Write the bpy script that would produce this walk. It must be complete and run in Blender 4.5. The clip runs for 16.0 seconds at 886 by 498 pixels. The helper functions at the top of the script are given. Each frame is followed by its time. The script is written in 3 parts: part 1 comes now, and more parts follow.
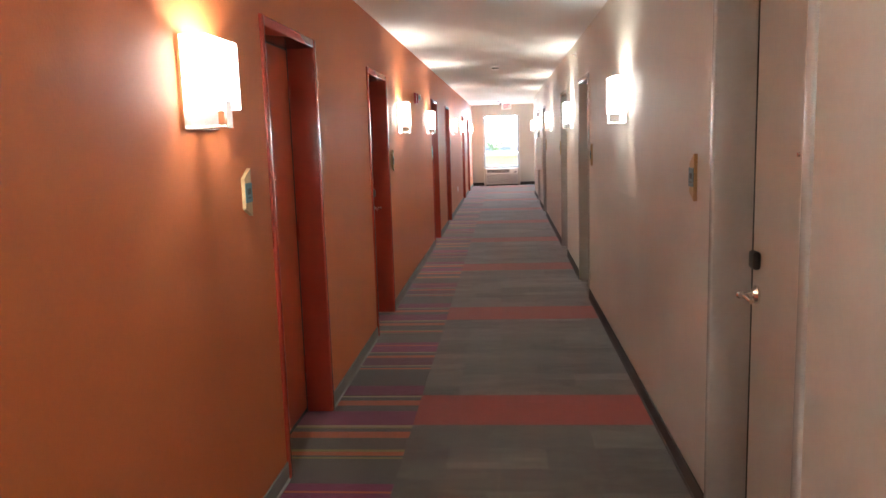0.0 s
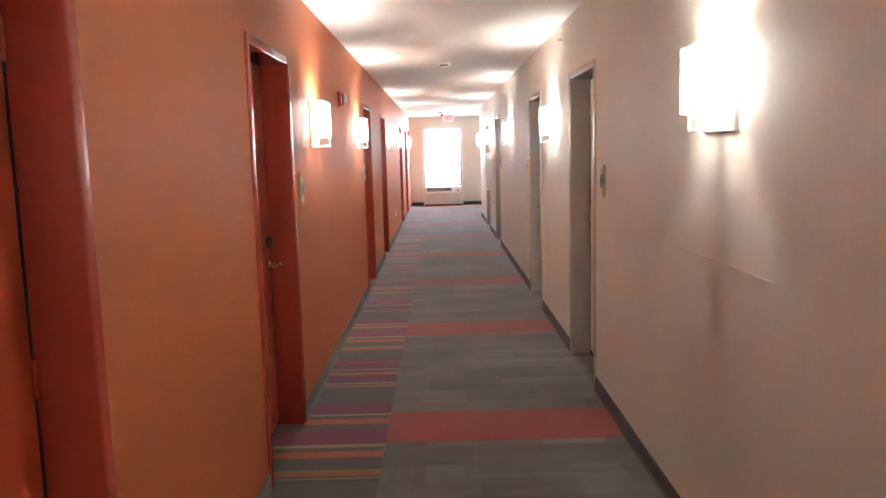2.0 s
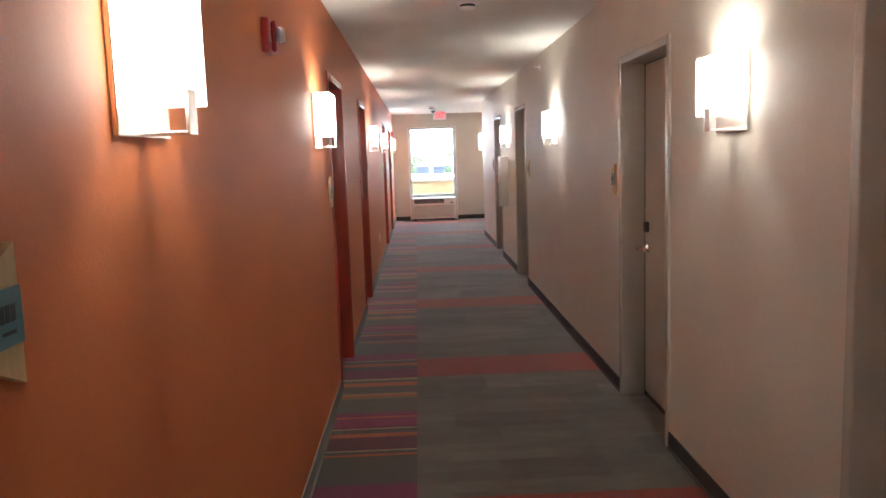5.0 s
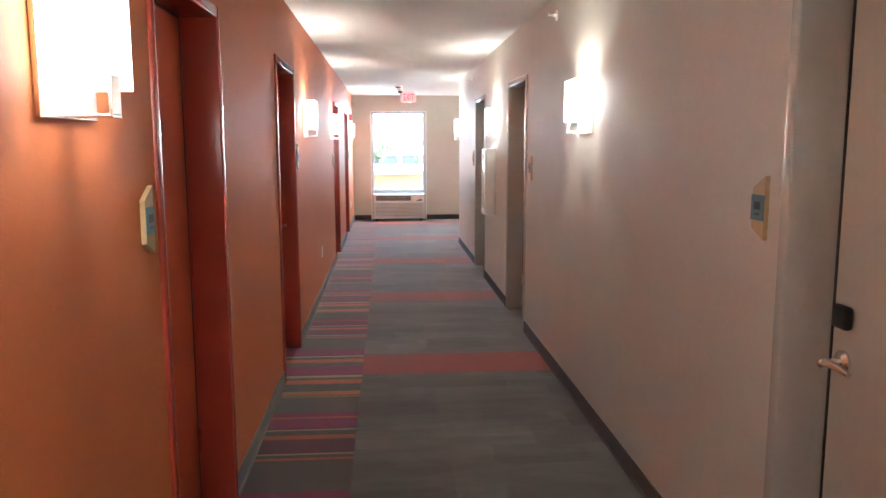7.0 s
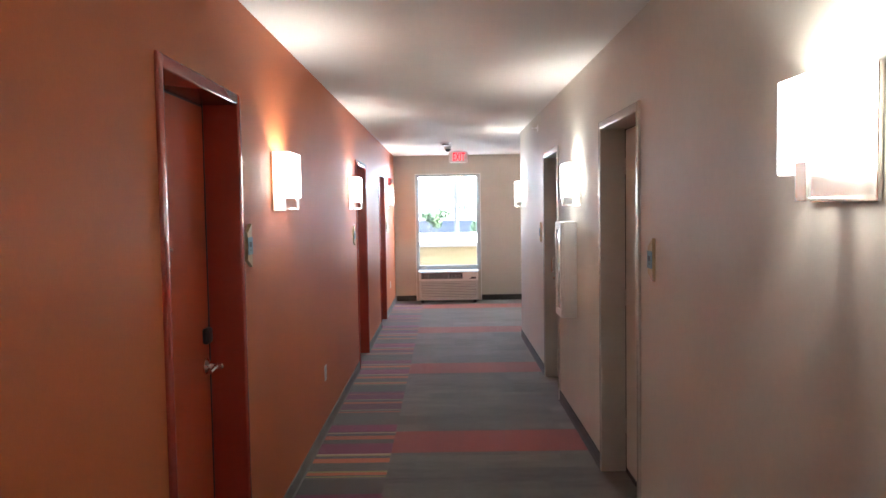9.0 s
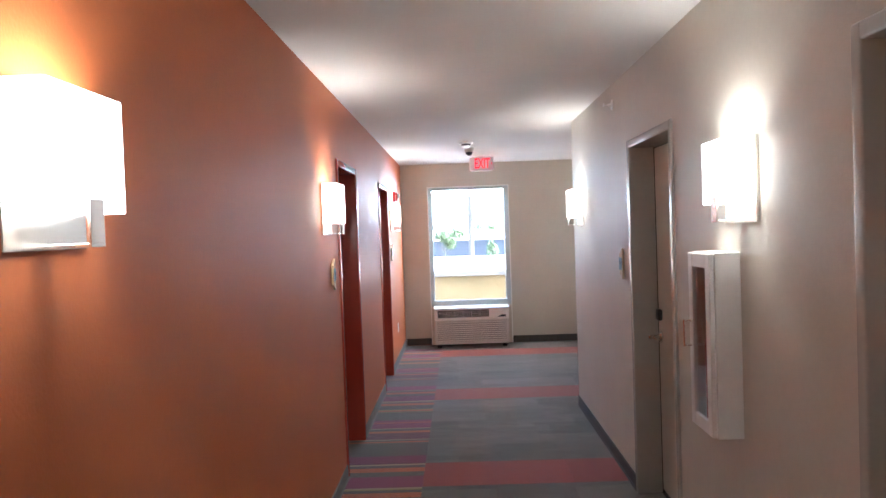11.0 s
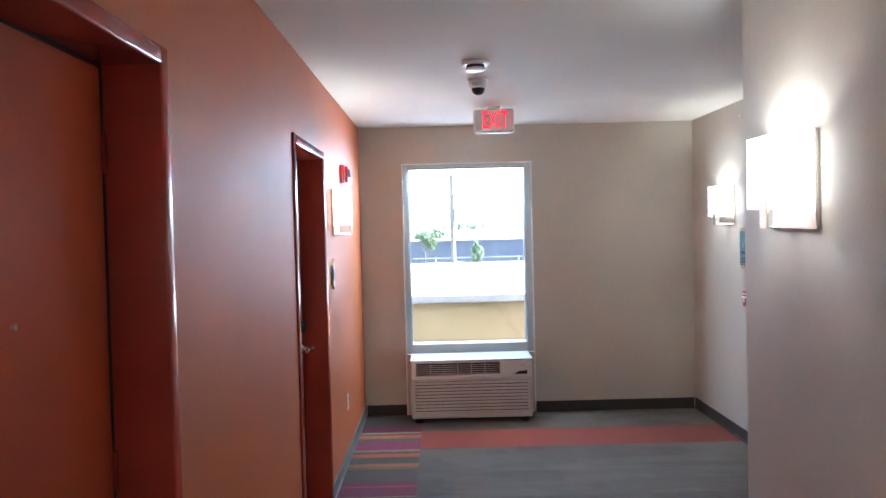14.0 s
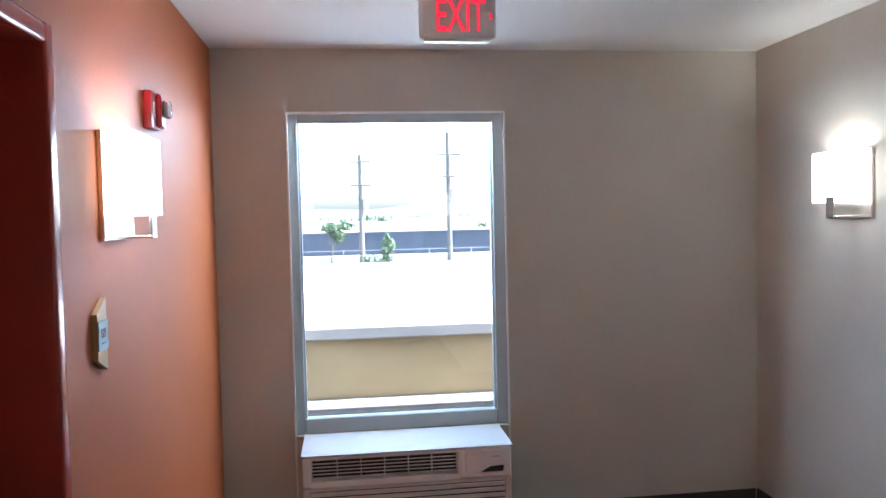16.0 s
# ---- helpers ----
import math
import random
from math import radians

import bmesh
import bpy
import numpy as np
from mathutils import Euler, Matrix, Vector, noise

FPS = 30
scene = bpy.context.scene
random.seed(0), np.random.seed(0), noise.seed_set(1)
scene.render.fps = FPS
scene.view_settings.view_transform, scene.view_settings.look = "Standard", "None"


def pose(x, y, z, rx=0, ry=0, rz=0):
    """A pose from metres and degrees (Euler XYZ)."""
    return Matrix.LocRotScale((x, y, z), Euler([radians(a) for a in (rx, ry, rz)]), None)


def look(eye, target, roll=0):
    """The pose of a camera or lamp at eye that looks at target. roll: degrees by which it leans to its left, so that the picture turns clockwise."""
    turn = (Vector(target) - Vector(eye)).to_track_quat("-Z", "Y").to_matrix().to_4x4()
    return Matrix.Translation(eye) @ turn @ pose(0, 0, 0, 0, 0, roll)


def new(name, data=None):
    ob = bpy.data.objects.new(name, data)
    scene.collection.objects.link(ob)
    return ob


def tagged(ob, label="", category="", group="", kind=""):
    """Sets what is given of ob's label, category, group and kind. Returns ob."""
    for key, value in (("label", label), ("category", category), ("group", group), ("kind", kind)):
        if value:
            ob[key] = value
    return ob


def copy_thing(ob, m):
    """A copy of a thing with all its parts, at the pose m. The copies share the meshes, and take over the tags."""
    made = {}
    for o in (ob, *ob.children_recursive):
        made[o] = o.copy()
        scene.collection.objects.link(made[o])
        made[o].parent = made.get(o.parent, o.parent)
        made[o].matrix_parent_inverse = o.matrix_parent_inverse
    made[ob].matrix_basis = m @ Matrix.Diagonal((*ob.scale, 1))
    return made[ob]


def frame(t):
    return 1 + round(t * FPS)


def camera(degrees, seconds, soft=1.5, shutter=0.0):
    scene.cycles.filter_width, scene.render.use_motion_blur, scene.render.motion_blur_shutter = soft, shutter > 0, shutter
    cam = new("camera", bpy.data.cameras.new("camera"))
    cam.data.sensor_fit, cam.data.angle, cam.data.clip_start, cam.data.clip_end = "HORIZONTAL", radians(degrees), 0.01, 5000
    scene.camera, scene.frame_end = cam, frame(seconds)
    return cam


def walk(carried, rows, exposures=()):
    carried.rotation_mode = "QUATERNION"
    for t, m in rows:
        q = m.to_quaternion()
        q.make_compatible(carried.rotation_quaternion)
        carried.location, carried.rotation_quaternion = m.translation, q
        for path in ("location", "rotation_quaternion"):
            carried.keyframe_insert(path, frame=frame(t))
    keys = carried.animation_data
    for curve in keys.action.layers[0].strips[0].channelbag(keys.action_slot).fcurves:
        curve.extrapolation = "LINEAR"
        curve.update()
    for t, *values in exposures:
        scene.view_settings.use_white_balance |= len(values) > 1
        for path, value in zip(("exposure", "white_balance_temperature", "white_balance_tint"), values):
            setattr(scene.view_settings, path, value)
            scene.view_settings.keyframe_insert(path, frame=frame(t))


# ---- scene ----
cam = camera(60.4, 16.0)
PATH = [
    (0, (0.802, -1.804, 1.616), (0.635, 0.168, 1.326), -1.8),
    (0.5, (0.724, -1.184, 1.636), (0.544, 0.785, 1.333), -2.1),
    (1, (0.671, -0.557, 1.618), (0.540, 1.415, 1.309), -2.3),
    (1.5, (0.618, 0.080, 1.601), (0.547, 2.056, 1.301), -2),
    (2, (0.594, 0.698, 1.630), (0.598, 2.682, 1.372), -1.5),
    (2.5, (0.562, 1.322, 1.651), (0.564, 3.307, 1.403), -1.3),
    (3, (0.499, 1.981, 1.670), (0.498, 3.967, 1.435), -1.6),
    (3.2, (0.475, 2.230, 1.666), (0.475, 4.215, 1.417), -1.5),
    (5.3, (0.296, 4.816, 1.613), (0.377, 6.799, 1.366), -1.7),
    (5.5, (0.294, 5.120, 1.635), (0.404, 7.098, 1.362), -1.1),
    (6, (0.347, 5.816, 1.625), (0.487, 7.782, 1.282), -0.7),
    (6.5, (0.350, 6.450, 1.613), (0.492, 8.419, 1.295), -0.3),
    (7, (0.439, 7.089, 1.615), (0.584, 9.065, 1.340), -0.1),
    (7.5, (0.491, 7.725, 1.614), (0.605, 9.707, 1.371), -0.2),
    (8, (0.538, 8.358, 1.641), (0.616, 10.348, 1.450), -0.5),
    (8.5, (0.614, 9.022, 1.671), (0.655, 11.017, 1.531), -0.7),
    (9, (0.644, 9.685, 1.669), (0.637, 11.682, 1.562), -0.9),
    (9.5, (0.663, 10.368, 1.667), (0.631, 12.366, 1.579), -1.4),
    (10, (0.595, 11.034, 1.657), (0.535, 13.032, 1.602), -1.7),
    (10.2, (0.568, 11.298, 1.673), (0.506, 13.296, 1.614), -1.9),
    (12.5, (0.533, 14.454, 1.689), (0.536, 16.454, 1.649), -1.7),
    (13, (0.528, 15.137, 1.673), (0.539, 17.136, 1.627), -1.7),
    (13.5, (0.505, 15.798, 1.680), (0.508, 17.798, 1.625), -1.4),
    (14, (0.434, 16.492, 1.702), (0.444, 18.491, 1.646), -1.4),
    (14.5, (0.414, 17.153, 1.747), (0.450, 19.152, 1.678), -1.2),
    (15, (0.451, 17.855, 1.720), (0.521, 19.854, 1.667), -1.1),
    (15.5, (0.414, 18.588, 1.729), (0.584, 20.580, 1.675), -1.3),
    (16, (0.412, 19.285, 1.715), (0.662, 21.267, 1.631), -1.3),
]
EXPOSURES = [(0.0, 4.98, 5800, 10), (0.5, 5.3, 5700, 10), (1.0, 5.3, 5700, 10), (2.5, 5.2, 5800, 10), (3.2, 4.75, 5950, 10), (5.5, 4.42, 5850, 10), (7.0, 4.85, 5700, 10),
             (8.0, 4.65, 5700, 10), (9.0, 4.35, 5650, 10), (10.2, 4.25, 5500, 10), (12.5, 3.95, 5400, 10), (14.5, 3.55, 5300, 10), (16.0, 3.12, 5250, 10)]
walk(cam, [(t, look(eye, target, roll)) for t, eye, target, roll in PATH], EXPOSURES)

# ---- light ----
world = bpy.data.worlds.new("sky")
scene.world = world
world.use_nodes = True
wn = world.node_tree
sky = wn.nodes.new("ShaderNodeTexSky")
sky.sky_type, sky.sun_disc = "NISHITA", False
sky.sun_elevation, sky.sun_rotation = radians(53), radians(92)
sky.dust_density = 4.0
wn.links.new(sky.outputs[0], wn.nodes["Background"].inputs[0])
wn.nodes["Background"].inputs[1].default_value = 0.15
sun = new("sun", bpy.data.lights.new("sun", "SUN"))
sun.data.energy, sun.data.angle, sun.data.color = 5.0, radians(0.5), (1.0, 0.95, 0.88)
sun.matrix_world = look((0, 0, 30), (-0.6, 0.02, 30 - 0.8))

LAMP_WATTS, SHADE_GLOW = 1.2, 0.52
FILL_STRIP_WATTS = 3.4

# ---- plan (metres) ----
LEFT, RIGHT, CEIL = -0.27, 1.61, 2.615
ALCOVE, CORNER, END, BACK = 2.745, 19.41, 23.39, -5.0
THICK = 0.24
FRAME_W, FRAME_H = 0.98, 2.185
LEFT_DOORS = ((1.59, "near"), (4.22, "far"), (9.49, "near"), (12.12, "far"), (17.51, "near"), (20.21, "far"))
RIGHT_DOORS = ((0.28, "far"), (5.65, "near"), (8.28, "far"), (13.45, "near"), (16.14, "far"))
STAIR_DOOR = 20.945
# lamps at negative y are unseen, added by the rows' spacing to light the start
LEFT_LAMPS = (-2.3, 0.69, 5.87, 8.71, 13.70, 16.885, 21.51)
RIGHT_LAMPS = (-4.7, -0.74, 3.31, 7.355, 11.372, 15.09, 18.835)
WIN_X0, WIN_X1, WIN_Z0, WIN_Z1 = 0.113, 1.280, 0.555, 2.28


# ---- materials ----
def material(name, colour, rough=0.6, metal=0.0, vary=0.08, scale=6.0, grain=120.0, bump=0.0, bump_scale=300.0, spec=0.5, stretch=(1, 1, 1)):
    """Two scales of colour variation, and a fine relief."""
    m = bpy.data.materials.new(name)
    m.use_nodes = True
    t = m.node_tree
    b = t.nodes["Principled BSDF"]
    b.inputs["Roughness"].default_value, b.inputs["Metallic"].default_value = rough, metal
    b.inputs["Specular IOR Level"].default_value = spec
    co = t.nodes.new("ShaderNodeTexCoord")
    mp = t.nodes.new("ShaderNodeMapping")
    mp.inputs["Scale"].default_value = stretch
    geo = t.nodes.new("ShaderNodeNewGeometry")
    t.links.new(geo.outputs["Position"], mp.inputs[0])
    big, small = t.nodes.new("ShaderNodeTexNoise"), t.nodes.new("ShaderNodeTexNoise")
    big.inputs["Scale"].default_value, small.inputs["Scale"].default_value = scale, grain
    big.inputs["Detail"].default_value = 4
    for n in (big, small):
        t.links.new(mp.outputs[0], n.inputs["Vector"])
    add = t.nodes.new("ShaderNodeMath")
    add.operation = "MULTIPLY_ADD"
    t.links.new(small.outputs[0], add.inputs[0])
    add.inputs[1].default_value = 0.5
    t.links.new(big.outputs[0], add.inputs[2])
    rng = t.nodes.new("ShaderNodeMapRange")
    rng.inputs["From Min"].default_value, rng.inputs["From Max"].default_value = 0.45, 1.05
    rng.inputs["To Min"].default_value, rng.inputs["To Max"].default_value = 1 - vary, 1 + vary
    t.links.new(add.outputs[0], rng.inputs[0])
    mul = t.nodes.new("ShaderNodeVectorMath")
    mul.operation = "SCALE"
    mul.inputs[0].default_value = colour
    t.links.new(rng.outputs[0], mul.inputs["Scale"])
    t.links.new(mul.outputs[0], b.inputs["Base Color"])
    if bump:
        n = t.nodes.new("ShaderNodeTexNoise")
        n.inputs["Scale"].default_value = bump_scale
        n.inputs["Detail"].default_value = 3
        t.links.new(mp.outputs[0], n.inputs["Vector"])
        bp = t.nodes.new("ShaderNodeBump")
        bp.inputs["Strength"].default_value, bp.inputs["Distance"].default_value = bump, 0.002
        t.links.new(n.outputs[0], bp.inputs["Height"])
        t.links.new(bp.outputs[0], b.inputs["Normal"])
    return m


def glowing(name, colour, strength):
    m = bpy.data.materials.new(name)
    m.use_nodes = True
    b = m.node_tree.nodes["Principled BSDF"]
    b.inputs["Base Color"].default_value = (*colour, 1)
    b.inputs["Emission Color"].default_value = (*colour, 1)
    b.inputs["Emission Strength"].default_value = strength
    b.inputs["Roughness"].default_value = 0.35
    return m


def acrylic(name, colour, strength):
    """Opal acrylic that scatters the light of the bulb behind it."""
    m = bpy.data.materials.new(name)
    m.use_nodes = True
    t = m.node_tree
    e, s, a = t.nodes.new("ShaderNodeEmission"), t.nodes.new("ShaderNodeBsdfTranslucent"), t.nodes.new("ShaderNodeAddShader")
    e.inputs[0].default_value, e.inputs[1].default_value = (*colour, 1), strength
    s.inputs[0].default_value = (0.24, 0.23, 0.208, 1)
    t.links.new(e.outputs[0], a.inputs[0])
    t.links.new(s.outputs[0], a.inputs[1])
    g, x = t.nodes.new("ShaderNodeBsdfGlossy"), t.nodes.new("ShaderNodeMixShader")
    g.inputs["Roughness"].default_value, x.inputs[0].default_value = 0.2, 0.05
    t.links.new(a.outputs[0], x.inputs[1])
    t.links.new(g.outputs[0], x.inputs[2])
    t.links.new(x.outputs[0], t.nodes["Material Output"].inputs[0])
    return m


def glass(name, rough=0.0):
    m = bpy.data.materials.new(name)
    m.use_nodes = True
    b = m.node_tree.nodes["Principled BSDF"]
    b.inputs["Base Color"].default_value = (0.96, 0.99, 0.98, 1)
    b.inputs["Transmission Weight"].default_value, b.inputs["Roughness"].default_value, b.inputs["IOR"].default_value = 1.0, rough, 1.45
    return m


def carpet(name, colour, vary, streak, tone=0.26):
    """Tufted carpet tile: streaks along x, tile-to-tile tone, pile relief."""
    m = material(name, colour, rough=0.95, vary=vary, scale=2.2, grain=6.0, bump=0.5, bump_scale=260.0, spec=0.15, stretch=streak)
    t = m.node_tree
    b = t.nodes["Principled BSDF"]
    old = b.inputs["Base Color"].links[0].from_socket
    info = t.nodes.new("ShaderNodeObjectInfo")
    rng = t.nodes.new("ShaderNodeMapRange")
    rng.inputs["To Min"].default_value, rng.inputs["To Max"].default_value = 1 - tone, 1 + tone
    t.links.new(info.outputs["Random"], rng.inputs[0])
    mul = t.nodes.new("ShaderNodeVectorMath")
    mul.operation = "SCALE"
    t.links.new(old, mul.inputs[0])
    t.links.new(rng.outputs[0], mul.inputs["Scale"])
    t.links.new(mul.outputs[0], b.inputs["Base Color"])
    b.inputs["Sheen Weight"].default_value, b.inputs["Sheen Roughness"].default_value = 0.4, 0.35
    return m


C_BASE, C_PURPLE, C_ORANGE = (0.075, 0.066, 0.053), (0.15, 0.024, 0.062), (0.34, 0.09, 0.03)
C_OLIVE, C_CREAM, C_PLUM = (0.20, 0.17, 0.055), (0.28, 0.24, 0.15), (0.10, 0.03, 0.04)
BANDS = ((0.0, C_PURPLE), (0.155, C_ORANGE), (0.175, C_PURPLE), (0.25, C_BASE), (0.535, C_OLIVE), (0.555, C_BASE), (0.57, C_ORANGE),
         (0.62, C_OLIVE), (0.645, C_BASE), (0.81, C_ORANGE), (0.89, C_BASE), (0.945, C_OLIVE), (0.965, C_CREAM), (0.99, C_PURPLE),
         (1.22, C_BASE), (1.31, C_ORANGE), (1.40, C_BASE), (1.46, C_CREAM), (1.485, C_PLUM), (1.51, C_PURPLE), (1.68, C_BASE),
         (2.05, C_ORANGE), (2.08, C_BASE), (2.11, C_CREAM), (2.135, C_PLUM), (2.33, C_ORANGE), (2.385, C_BASE), (2.46, C_CREAM), (2.48, C_PURPLE))


def striped_carpet():
    m = carpet("striped_carpet", (1, 1, 1), 0.22, (6, 60, 1))
    t = m.node_tree
    scaled = [n for n in t.nodes if n.type == "VECT_MATH"][0]
    geo = t.nodes.new("ShaderNodeNewGeometry")
    sep = t.nodes.new("ShaderNodeSeparateXYZ")
    t.links.new(geo.outputs["Position"], sep.inputs[0])
    sub = t.nodes.new("ShaderNodeMath")
    sub.operation = "SUBTRACT"
    t.links.new(sep.outputs["Y"], sub.inputs[0])
    sub.inputs[1].default_value = 8.81 - 25.0
    mod = t.nodes.new("ShaderNodeMath")
    mod.operation = "MODULO"
    t.links.new(sub.outputs[0], mod.inputs[0])
    mod.inputs[1].default_value = 2.5
    div = t.nodes.new("ShaderNodeMath")
    div.operation = "DIVIDE"
    t.links.new(mod.outputs[0], div.inputs[0])
    div.inputs[1].default_value = 2.5
    ramp = t.nodes.new("ShaderNodeValToRGB")
    ramp.color_ramp.interpolation = "CONSTANT"
    el = ramp.color_ramp.elements
    el[0].position, el[0].color = 0.0, (*BANDS[0][1], 1)
    el[1].position, el[1].color = BANDS[1][0] / 2.5, (*BANDS[1][1], 1)
    for p, c in BANDS[2:]:
        e = el.new(p / 2.5)
        e.color = (*c, 1)
    t.links.new(div.outputs[0], ramp.inputs[0])
    t.links.new(ramp.outputs[0], scaled.inputs[0])
    return m


def woven_blocks(m):
    """Soft-edged oblong blocks of lighter and darker yarn, 0.5 by 0.125 m, in staggered rows."""
    t = m.node_tree
    b = t.nodes["Principled BSDF"]
    old = b.inputs["Base Color"].links[0].from_socket
    geo = t.nodes.new("ShaderNodeNewGeometry")
    wob = t.nodes.new("ShaderNodeTexNoise")
    wob.inputs["Scale"].default_value = 9.0
    t.links.new(geo.outputs["Position"], wob.inputs["Vector"])
    shift = t.nodes.new("ShaderNodeVectorMath")
    shift.operation = "MULTIPLY_ADD"
    t.links.new(wob.outputs["Color"], shift.inputs[0])
    shift.inputs[1].default_value = (0.03, 0.03, 0)
    t.links.new(geo.outputs["Position"], shift.inputs[2])
    last = old
    for wide, deep, offset, spread in ((0.5, 0.25, 0.5, 0.26), (0.7, 0.125, 0.37, 0.16)):
        br = t.nodes.new("ShaderNodeTexBrick")
        br.offset = offset
        br.inputs["Color1"].default_value = (1 - spread, 1 - spread, 1 - spread, 1)
        br.inputs["Color2"].default_value = (1 + spread, 1 + spread, 1 + spread, 1)
        br.inputs["Scale"].default_value, br.inputs["Mortar Size"].default_value = 1.0, 0.0
        br.inputs["Brick Width"].default_value, br.inputs["Row Height"].default_value = wide, deep
        t.links.new(shift.outputs[0], br.inputs["Vector"])
        mul = t.nodes.new("ShaderNodeVectorMath")
        mul.operation = "MULTIPLY"
        t.links.new(last, mul.inputs[0])
        t.links.new(br.outputs["Color"], mul.inputs[1])
        last = mul.outputs[0]
    t.links.new(last, b.inputs["Base Color"])


M_ORANGE = material("orange_paint", (0.50, 0.138, 0.039), rough=0.58, spec=0.3, vary=0.05, scale=2.0, grain=40, bump=0.35, bump_scale=120)
M_GREY = material("warm_grey_paint", (0.57, 0.52, 0.442), rough=0.58, spec=0.45, vary=0.05, scale=2.0, grain=40, bump=0.3, bump_scale=120)
M_CEIL = material("ceiling_paint", (0.76, 0.735, 0.69), rough=0.9, vary=0.04, scale=1.5, grain=60, bump=0.3, bump_scale=220)
M_RED_DOOR = material("red_door_paint", (0.50, 0.08, 0.024), rough=0.36, vary=0.06, scale=3, grain=50, bump=0.08, bump_scale=60)
M_RED_FRAME = material("red_frame_paint", (0.38, 0.058, 0.032), rough=0.22, vary=0.05, scale=3, grain=50, bump=0.06, bump_scale=60)
M_TAN_DOOR = material("grey_beige_door_paint", (0.52, 0.465, 0.385), rough=0.38, vary=0.05, scale=3, grain=50, bump=0.08, bump_scale=60)
M_TAN_FRAME = material("grey_frame_paint", (0.47, 0.445, 0.40), rough=0.26, vary=0.05, scale=3, grain=50, bump=0.06, bump_scale=60)
M_NICKEL = material("satin_nickel", (0.82, 0.78, 0.72), rough=0.26, metal=1.0, vary=0.05)
M_BLACK = material("black_plastic_and_gap_shade", (0.018, 0.018, 0.02), rough=0.4, vary=0.1)
M_VINYL = material("dark_brown_vinyl", (0.068, 0.06, 0.053), rough=0.75, spec=0.25, vary=0.12, scale=5, grain=80)
M_GREY_VINYL = material("grey_vinyl", (0.19, 0.18, 0.165), rough=0.75, spec=0.25, vary=0.12, scale=5, grain=80)
M_CARPET = carpet("grey_carpet", (0.104, 0.095, 0.077), 0.22, (1.5, 5, 1), 0.12)
woven_blocks(M_CARPET)
M_CARPET_O = carpet("orange_carpet", (0.225, 0.040, 0.022), 0.25, (3, 30, 1), 0.1)
M_CARPET_S = striped_carpet()
M_SUB = material("carpet_backing", (0.03, 0.028, 0.026), rough=0.95)
M_SHADE = acrylic("lit_acrylic_shade", (1.0, 0.935, 0.81), SHADE_GLOW)
M_BULB = glowing("bulb_glow", (1.0, 0.9, 0.75), 2.5)
M_WOOD = material("light_maple", (0.48, 0.33, 0.16), rough=0.5, vary=0.15, scale=8, grain=60, stretch=(1, 8, 1))
M_TEAL = material("teal_plaque", (0.075, 0.17, 0.20), rough=0.45, vary=0.08)
M_INK = material("dark_lettering", (0.02, 0.03, 0.035), rough=0.5)
M_WHITE = material("white_plastic", (0.84, 0.83, 0.80), rough=0.35, vary=0.04)
M_PTAC = material("off_white_plastic", (0.60, 0.59, 0.56), rough=0.4, vary=0.05)
M_VENT = material("dark_vent_and_shade", (0.02, 0.022, 0.025), rough=0.6)
M_WINFRAME = material("white_vinyl_frame", (0.44, 0.48, 0.48), rough=0.4, vary=0.05)
M_RED = material("red_enamel", (0.38, 0.018, 0.018), rough=0.3, vary=0.06)
M_GLASS = glass("window_glass")
M_LENS = glass("clear_lens", 0.1)
M_EXIT = glowing("lit_red_letters", (1.0, 0.03, 0.06), 0.09)
M_STEEL = material("brushed_steel", (0.45, 0.45, 0.44), rough=0.4, metal=1.0)
M_YELLOW = material("ochre_stucco", (0.36, 0.265, 0.14), rough=0.9, vary=0.1, scale=3, grain=90, bump=0.4, bump_scale=120)
M_COPING = material("grey_metal_coping", (0.30, 0.28, 0.27), rough=0.6, vary=0.08)
# pale ledge, coloured dark to offset the strong sun on its top
M_LEDGE = material("darkened_grey_ledge", (0.13, 0.125, 0.12), rough=0.9, vary=0.12, scale=2, grain=30)
M_ROOF = material("white_roof_membrane", (0.80, 0.79, 0.76), rough=0.8, vary=0.06, scale=0.6, grain=8)
M_GROUND = material("dry_ground", (0.17, 0.15, 0.12), rough=0.95, vary=0.3, scale=0.05, grain=1.5)
M_ASPHALT = material("asphalt", (0.06, 0.06, 0.06), rough=0.9, vary=0.2, scale=0.2, grain=6)
M_CONCRETE = material("concrete", (0.36, 0.34, 0.31), rough=0.9, vary=0.12, scale=0.4, grain=6)
M_BLUE = material("blue_grey_cladding", (0.055, 0.068, 0.09), rough=0.7, vary=0.1, scale=0.2, grain=3)
M_POLE = material("weathered_pole_wood", (0.14, 0.13, 0.11), rough=0.9, vary=0.2, scale=1, grain=20)
M_LEAF = material("leaves", (0.09, 0.13, 0.065), rough=0.7, vary=0.5, scale=1.5, grain=10)
M_HILL = material("hill_scrub", (0.045, 0.06, 0.058), rough=1.0, vary=0.2, scale=0.01, grain=0.1)
M_HOUSE = material("white_facade", (0.70, 0.68, 0.64), rough=0.85, vary=0.08, scale=0.2, grain=2)


# ---- mesh helpers ----
def box(bm, x0, x1, y0, y1, z0, z1, bevel=0.0, segments=1):
    made = bmesh.ops.create_cube(bm, size=1.0, matrix=Matrix.Translation(((x0 + x1) / 2, (y0 + y1) / 2, (z0 + z1) / 2)) @ Matrix.Diagonal((x1 - x0, y1 - y0, z1 - z0, 1)))["verts"]
    if bevel:
        edges = list({e for v in made for e in v.link_edges})
        bmesh.ops.bevel(bm, geom=edges, offset=bevel, segments=segments, affect="EDGES", profile=0.5)
    return made


